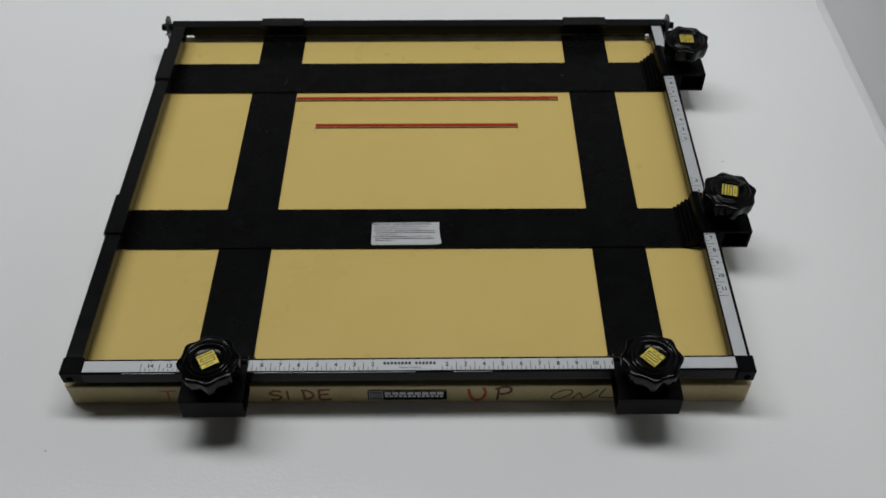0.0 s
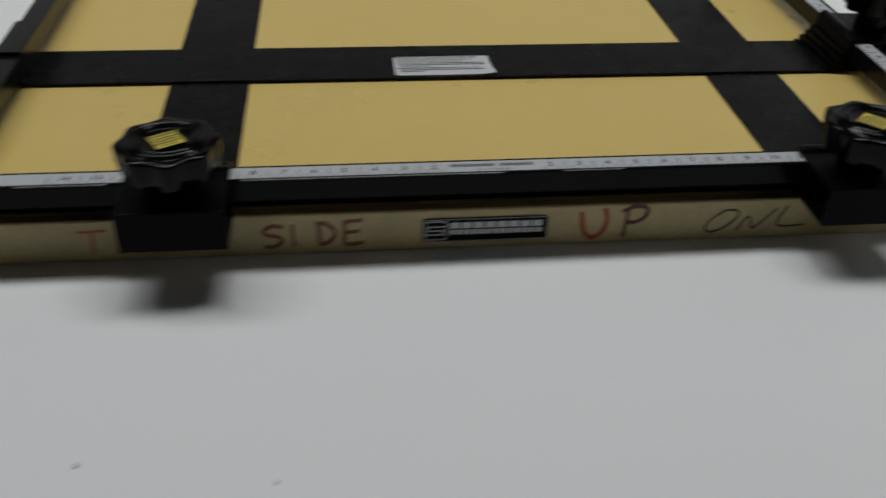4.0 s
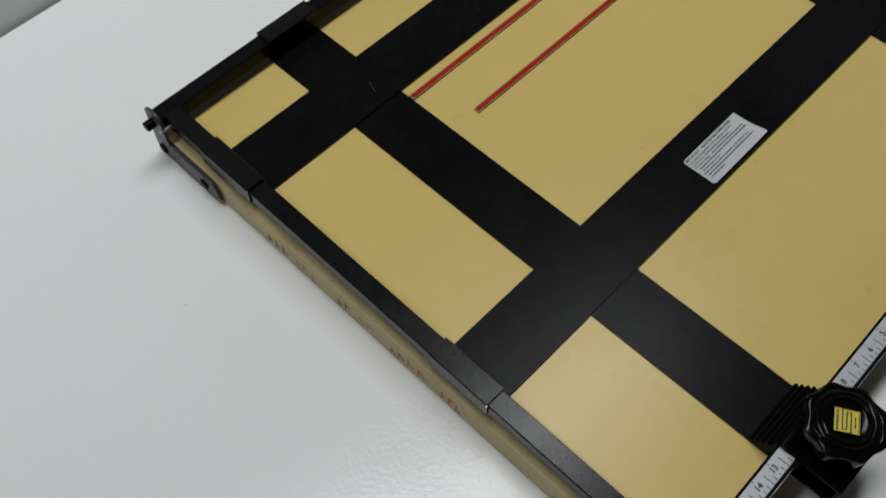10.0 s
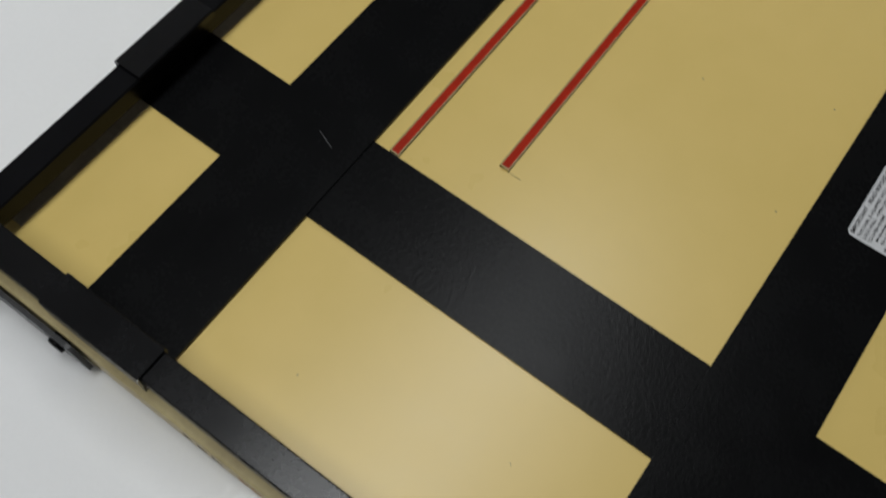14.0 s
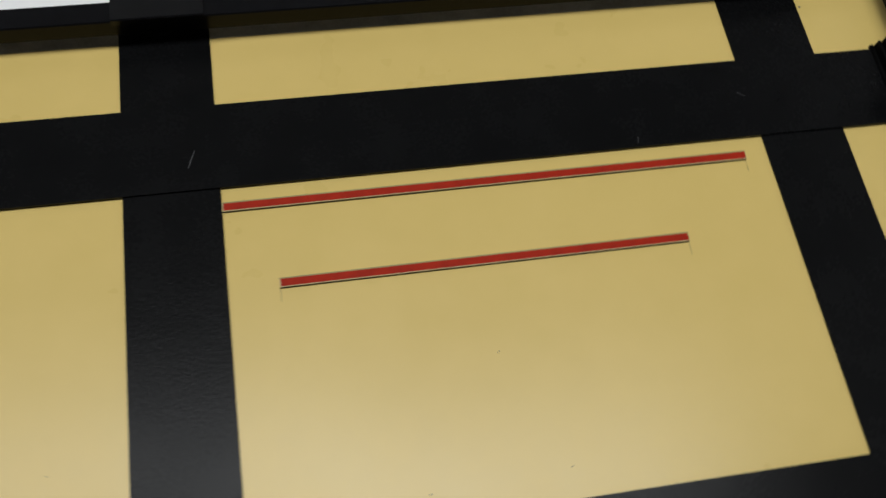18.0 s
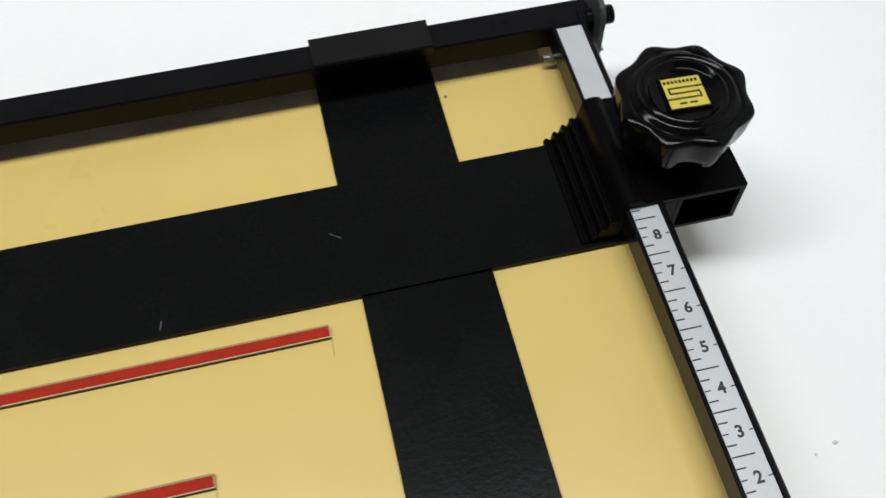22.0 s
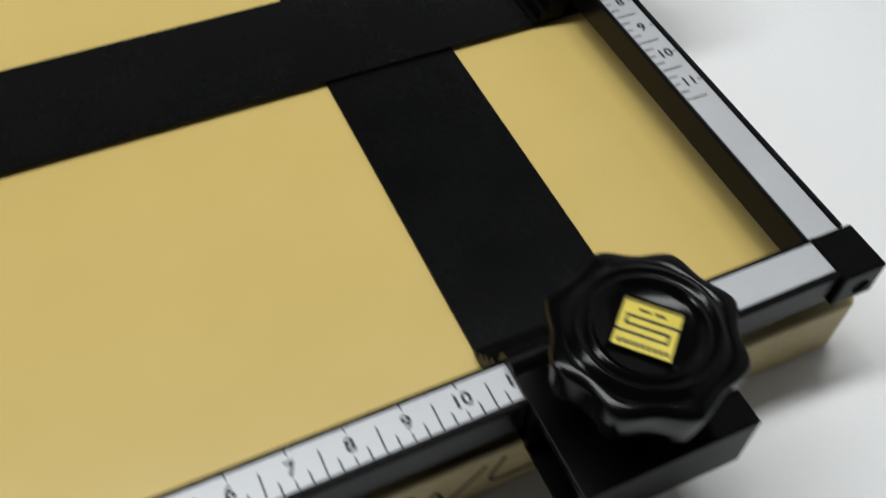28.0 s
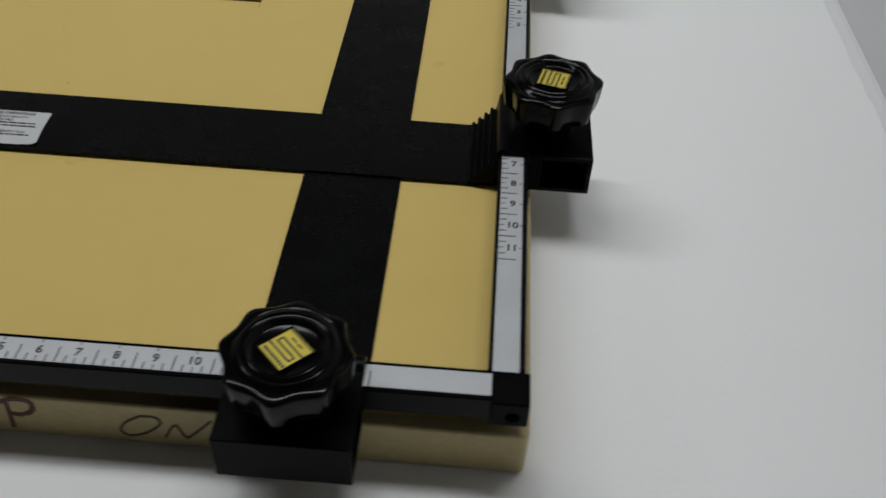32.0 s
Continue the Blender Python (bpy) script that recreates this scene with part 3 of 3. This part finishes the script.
def slider(m, badge_turn, knob_turn, rail_turn, out, along=0.0, lift=0.0):
    body = place("slider", BODY, easel, "black moulded slider that clamps a blade to the scale rail", m)
    place("slider_box", BOX, body, "open-ended black square tube", Matrix.Translation((0, out, 0)))
    if out < 0:
        place("web", WEB, body, "", Matrix())
    place("clamp_bolt", BOLT, body, "black bolt inside the tube", Matrix.Translation((0, out, 0)))
    spin = Matrix.Translation((along, KNOB_Y + out, lift)) @ Matrix.Rotation(radians(knob_turn), 4, "Z") @ Matrix.Translation((0, -KNOB_Y, 0))
    place("knob", KNOB_ME, body, "glossy black eight-lobed clamping knob", spin)
    on = Matrix.Translation((along, KNOB_Y + out, KNOB_TOP + 0.0001 + lift)) @ Matrix.Rotation(radians(badge_turn - rail_turn), 4, "Z")
    place("badge", BADGE, body, "square yellow badge", on)
    place("badge_print", KEY, body, "dark printed key line", on)
    place("badge_rim", RIM, body, "thin black rim", on)


slider(pose(-0.1317, Y_IN_F - 0.0006, TOP), 29.4, 8, 0, 0.0014)
slider(pose(0.1614, Y_IN_F + 0.0007, TOP), 133.4, -2, 0, 0.0014)
slider(pose(X_IN_R, 0.2172, TOP, 0, 0, 90), -2.5, 12, 90, -0.0018, -0.0018, 0.0037)
slider(pose(X_IN_R - 0.0013, 0.0214, TOP, 0, 0, 90), 76.0, 4, 90, -0.0018, -0.0014, 0.0032)

# ---- hinges at the two back corners ----
def hinge(x, s):
    """s is -1 on the left side, 1 on the right; x is the side of the rail."""
    outline = []
    for cy, cz, r, start, end in ((0.2275, 0.0075, 0.0055, 270, 180), (0.2295, 0.0140, 0.0058, 180, 90), (0.2665, 0.0228, 0.0030, 270, 360), (0.2755, 0.0415, 0.0060, 180, 90),
                                  (0.2790, 0.0415, 0.0060, 90, 0), (0.2805, 0.0080, 0.0060, 360, 270)):
        for k in range(6):
            a = radians(start + (end - start) * k / 5)
            outline.append((cy + r * math.cos(a), cz + r * math.sin(a)))
    ends = sorted((x + s * 0.0014, x + s * 0.0032))
    ob = part("hinge_arm", extrude_profile(outline, *ends), HINGE, easel, "grey-black steel hinge arm screwed to the side of the base")
    face_x = x + s * 0.0032
    for y, z in ((0.2362, 0.0112), (0.2795, 0.0092)):
        part("hinge_screw", add_rod(bmesh.new(), (x - s * 0.0034, y, z), (face_x + s * 0.0016, y, z), 0.0036, 24, bevel=0.0007), PLASTIC, ob, "black round-headed screw", smooth=40)
    part("hinge_bolt", add_rod(bmesh.new(), (x - s * 0.001, 0.2785, 0.0362), (face_x + s * 0.0062, 0.2785, 0.0362), 0.0034, 24, bevel=0.0007), PLASTIC, ob, "black bolt head", smooth=40)
    inner, y, z = (0.0173, 0.2722, 0.0262) if s > 0 else (0.0030, 0.2700, 0.0340)
    part("hinge_pin", add_rod(bmesh.new(), (x - s * inner, y, z), (x + s * 0.0050, y, z), 0.0011, 14), STEEL, ob, "short steel pin", smooth=40)


hinge(-0.2405, -1)
hinge(0.2388, 1)

# ---- handwriting and plate on the front edge ----
front = Matrix(((1, 0, 0, 0), (0, 0, -1, FACE_Y), (0, 1, 0, 0), (0, 0, 0, 1)))
LETTERS = {
    "T": [[(0, 0.95), (1, 1)], [(0.5, 0.97), (0.45, 0)]],
    "H": [[(0.05, 1), (0.1, 0)], [(0.9, 1), (0.95, 0)], [(0.05, 0.5), (0.95, 0.52)]],
    "S": [[(0.98, 0.92), (0.55, 1), (0.12, 0.82), (0.2, 0.58), (0.8, 0.46), (0.92, 0.22), (0.5, 0.0), (0.1, 0.04)]],
    "I": [[(0.45, 1), (0.55, 0)]],
    "D": [[(0.1, 0.98), (0.16, 0.02)], [(0, 0.98), (0.5, 0.92), (0.95, 0.6), (0.9, 0.3), (0.5, 0.05), (0.1, 0.0)]],
    "E": [[(0.1, 0.95), (0.06, 0.45), (0.14, 0.02), (0.95, 0.06)], [(0.1, 0.95), (0.9, 1)], [(0.08, 0.5), (0.75, 0.55)]],
    "U": [[(0, 0.9), (0.12, 0.3), (0.4, 0.02), (0.75, 0.12), (0.95, 0.55), (0.85, 1)]],
    "P": [[(0.2, 0.9), (0.12, 0)], [(0.0, 0.85), (0.45, 1), (0.95, 0.92), (0.9, 0.62), (0.5, 0.46), (0.15, 0.5)]],
    "O": [[(0.55, 0.98), (0.15, 0.6), (0.0, 0.2), (0.2, 0.0), (0.6, 0.2), (0.95, 0.65), (0.9, 0.95), (0.55, 0.98)]],
    "N": [[(0.0, 0.0), (0.25, 0.62), (0.42, 0.08), (0.62, 0.3), (1.0, 0.95)]],
    "L": [[(0.22, 1), (0.0, 0.08), (1.0, 0.05)]],
}


def handwriting(letter, x0, x1, z0, z1, pen, ink, m, on):
    bm = bmesh.new()
    for stroke in LETTERS[letter]:
        add_stroke(bm, [(x0 + u * (x1 - x0), z0 + v * (z1 - z0)) for u, v in stroke], pen, m)
    part("handwritten_letter", bm, ink, on, "letter in marker pen")


base = bpy.data.objects["baseboard"]
for letter, x0, x1, z0, z1, pen, ink in (
    ("T", -0.1755, -0.1640, 0.0050, 0.0160, 0.0011, RED_MARKER), ("H", -0.1600, -0.1512, 0.0040, 0.0170, 0.0011, RED_MARKER),
    ("S", -0.0990, -0.0905, 0.0045, 0.0155, 0.0018, BROWN_MARKER), ("I", -0.0873, -0.0850, 0.0050, 0.0155, 0.0018, BROWN_MARKER),
    ("D", -0.0758, -0.0678, 0.0050, 0.0165, 0.0018, BROWN_MARKER), ("E", -0.0645, -0.0555, 0.0045, 0.0170, 0.0018, BROWN_MARKER),
    ("U", 0.0410, 0.0535, 0.0035, 0.0185, 0.0021, RED_MARKER), ("P", 0.0600, 0.0711, 0.0038, 0.0195, 0.0019, PLUM_MARKER),
    ("O", 0.0994, 0.1143, 0.0042, 0.0160, 0.0010, DARK_MARKER), ("N", 0.1146, 0.1316, 0.0048, 0.0165, 0.0010, DARK_MARKER), ("L", 0.1335, 0.1464, 0.0060, 0.0168, 0.0010, DARK_MARKER)):
    handwriting(letter, x0, x1, z0, z1, pen, ink, front, base)

part("maker_plate", rounded_plate(bmesh.new(), 0.0556, 0.0122, 0.0006, 0.0016, front @ Matrix.Translation((-0.0020, 0.0104, 0))), PLASTIC, base, "black plate with silver printed bars")
bm = bmesh.new()
on = front @ Matrix.Translation((-0.0020, 0.0104, 0.0006))
for x0, x1, y0, y1 in ((-0.0268, -0.0172, 0.0045, 0.0049), (-0.0268, -0.0172, -0.0049, -0.0045), (-0.0268, -0.0264, -0.0045, 0.0045), (-0.0176, -0.0172, -0.0045, 0.0045),
                       (-0.0250, -0.0176, 0.0018, 0.0023), (-0.0250, -0.0190, -0.0003, 0.0002), (-0.0264, -0.0190, -0.0024, -0.0019), (-0.0255, -0.0250, -0.0003, 0.0023), (-0.0190, -0.0185, -0.0024, 0.0002)):
    add_bar(bm, x0, x1, y0, y1, on)
for k in range(8):
    add_bar(bm, -0.0158 + k * 0.00525, -0.0114 + k * 0.00525, 0.0010, 0.0040, on)
for k in range(13):
    add_bar(bm, -0.0158 + k * 0.00322, -0.0134 + k * 0.00322, -0.0022, 0.0002, on)
for x0, x1, y0, y1 in ((-0.0270, 0.0270, 0.0056, 0.0058), (-0.0270, 0.0270, -0.0058, -0.0056)):
    add_bar(bm, x0, x1, y0, y1, on)
tagged(part("plate_print", bm, SILVER_INK, base, "silver printed bars"), kind="stuff")

# unreadable marker writing on the left edge
left = Matrix(((0, 0, -1, FACE_X), (-1, 0, 0, 0), (0, 1, 0, 0), (0, 0, 0, 1)))
rng = random.Random(11)
for y0, y1, ink in ((0.178, 0.159, DARK_MARKER), (0.152, 0.131, FADED_MARKER), (0.115, 0.103, BROWN_MARKER), (0.097, 0.083, FADED_MARKER), (0.071, 0.042, RED_MARKER), (0.031, 0.012, RED_MARKER), (-0.050, -0.064, FADED_MARKER)):
    bm = bmesh.new()
    u = -y0
    while u < -y1 - 0.003:
        w = rng.uniform(0.003, 0.006)
        z = rng.uniform(0.003, 0.006)
        add_stroke(bm, [(u, z), (u + w * 0.2, z + 0.008)], 0.0009, left)
        add_stroke(bm, [(u + w * 0.15, z + rng.uniform(0.003, 0.008)), (u + w * 0.8, z + rng.uniform(0.0, 0.008))], 0.0009, left)
        u += w + 0.0022
    tagged(part("marker_scrawl", bm, ink, base, "unreadable row of marker strokes"), kind="stuff")

# ---- small wear: specks on the sheet, nicks on the blades, crumbs on the table ----
bm = bmesh.new()
rng = random.Random(5)


def speck(bm, x, y, z, size):
    made = bmesh.ops.create_icosphere(bm, subdivisions=1, radius=size, matrix=Matrix.Translation((x, y, z + size * 0.15)) @ Matrix.Rotation(rng.uniform(0, 3), 4, "Z") @ Matrix.Diagonal((1.0, rng.uniform(0.5, 1.0), 0.3, 1)))
    return made


for x, y, size in ((-0.2025, 0.1571, 0.0005), (-0.0041, 0.1056, 0.0006), (-0.0408, 0.0522, 0.0006), (0.0165, 0.0550, 0.0006), (0.1846, 0.2672, 0.0010), (-0.1831, 0.0797, 0.0005), (-0.2157, 0.0670, 0.0004)):
    speck(bm, x, y, TOP, size * 0.75)
tagged(part("sheet_speck", bm, CRUMB, easel, "tiny dark specks on the yellow sheet"), kind="stuff")
bm = bmesh.new()
for x, y, a, size in ((-0.1230, 0.2094, 70, 0.0045), (0.1364, 0.2173, -35, 0.0020), (0.0796, 0.1981, 80, 0.0016)):
    add_stroke(bm, [(x - size * math.cos(radians(a)), y - size * math.sin(radians(a))), (x + size * math.cos(radians(a)), y + size * math.sin(radians(a)))], 0.0002, Matrix.Translation((0, 0, H_TOP)), 0.00008)
tagged(part("blade_nick", bm, SCRATCH, easel, "pale scratches on the black blades"), kind="stuff")
bm = bmesh.new()
for x, y, size in ((-0.1551, -0.2432, 0.0014), (0.2729, 0.1228, 0.0012), (0.2655, 0.1206, 0.0006), (-0.3032, 0.1827, 0.0009), (-0.2492, -0.1654, 0.0012), (-0.0886, -0.2555, 0.0012)):
    speck(bm, x, y, 0.0, size)
tagged(part("table_crumbs", bm, PAPER, None), "tiny pale crumbs lying on the white table", "crumbs", kind="stuff")
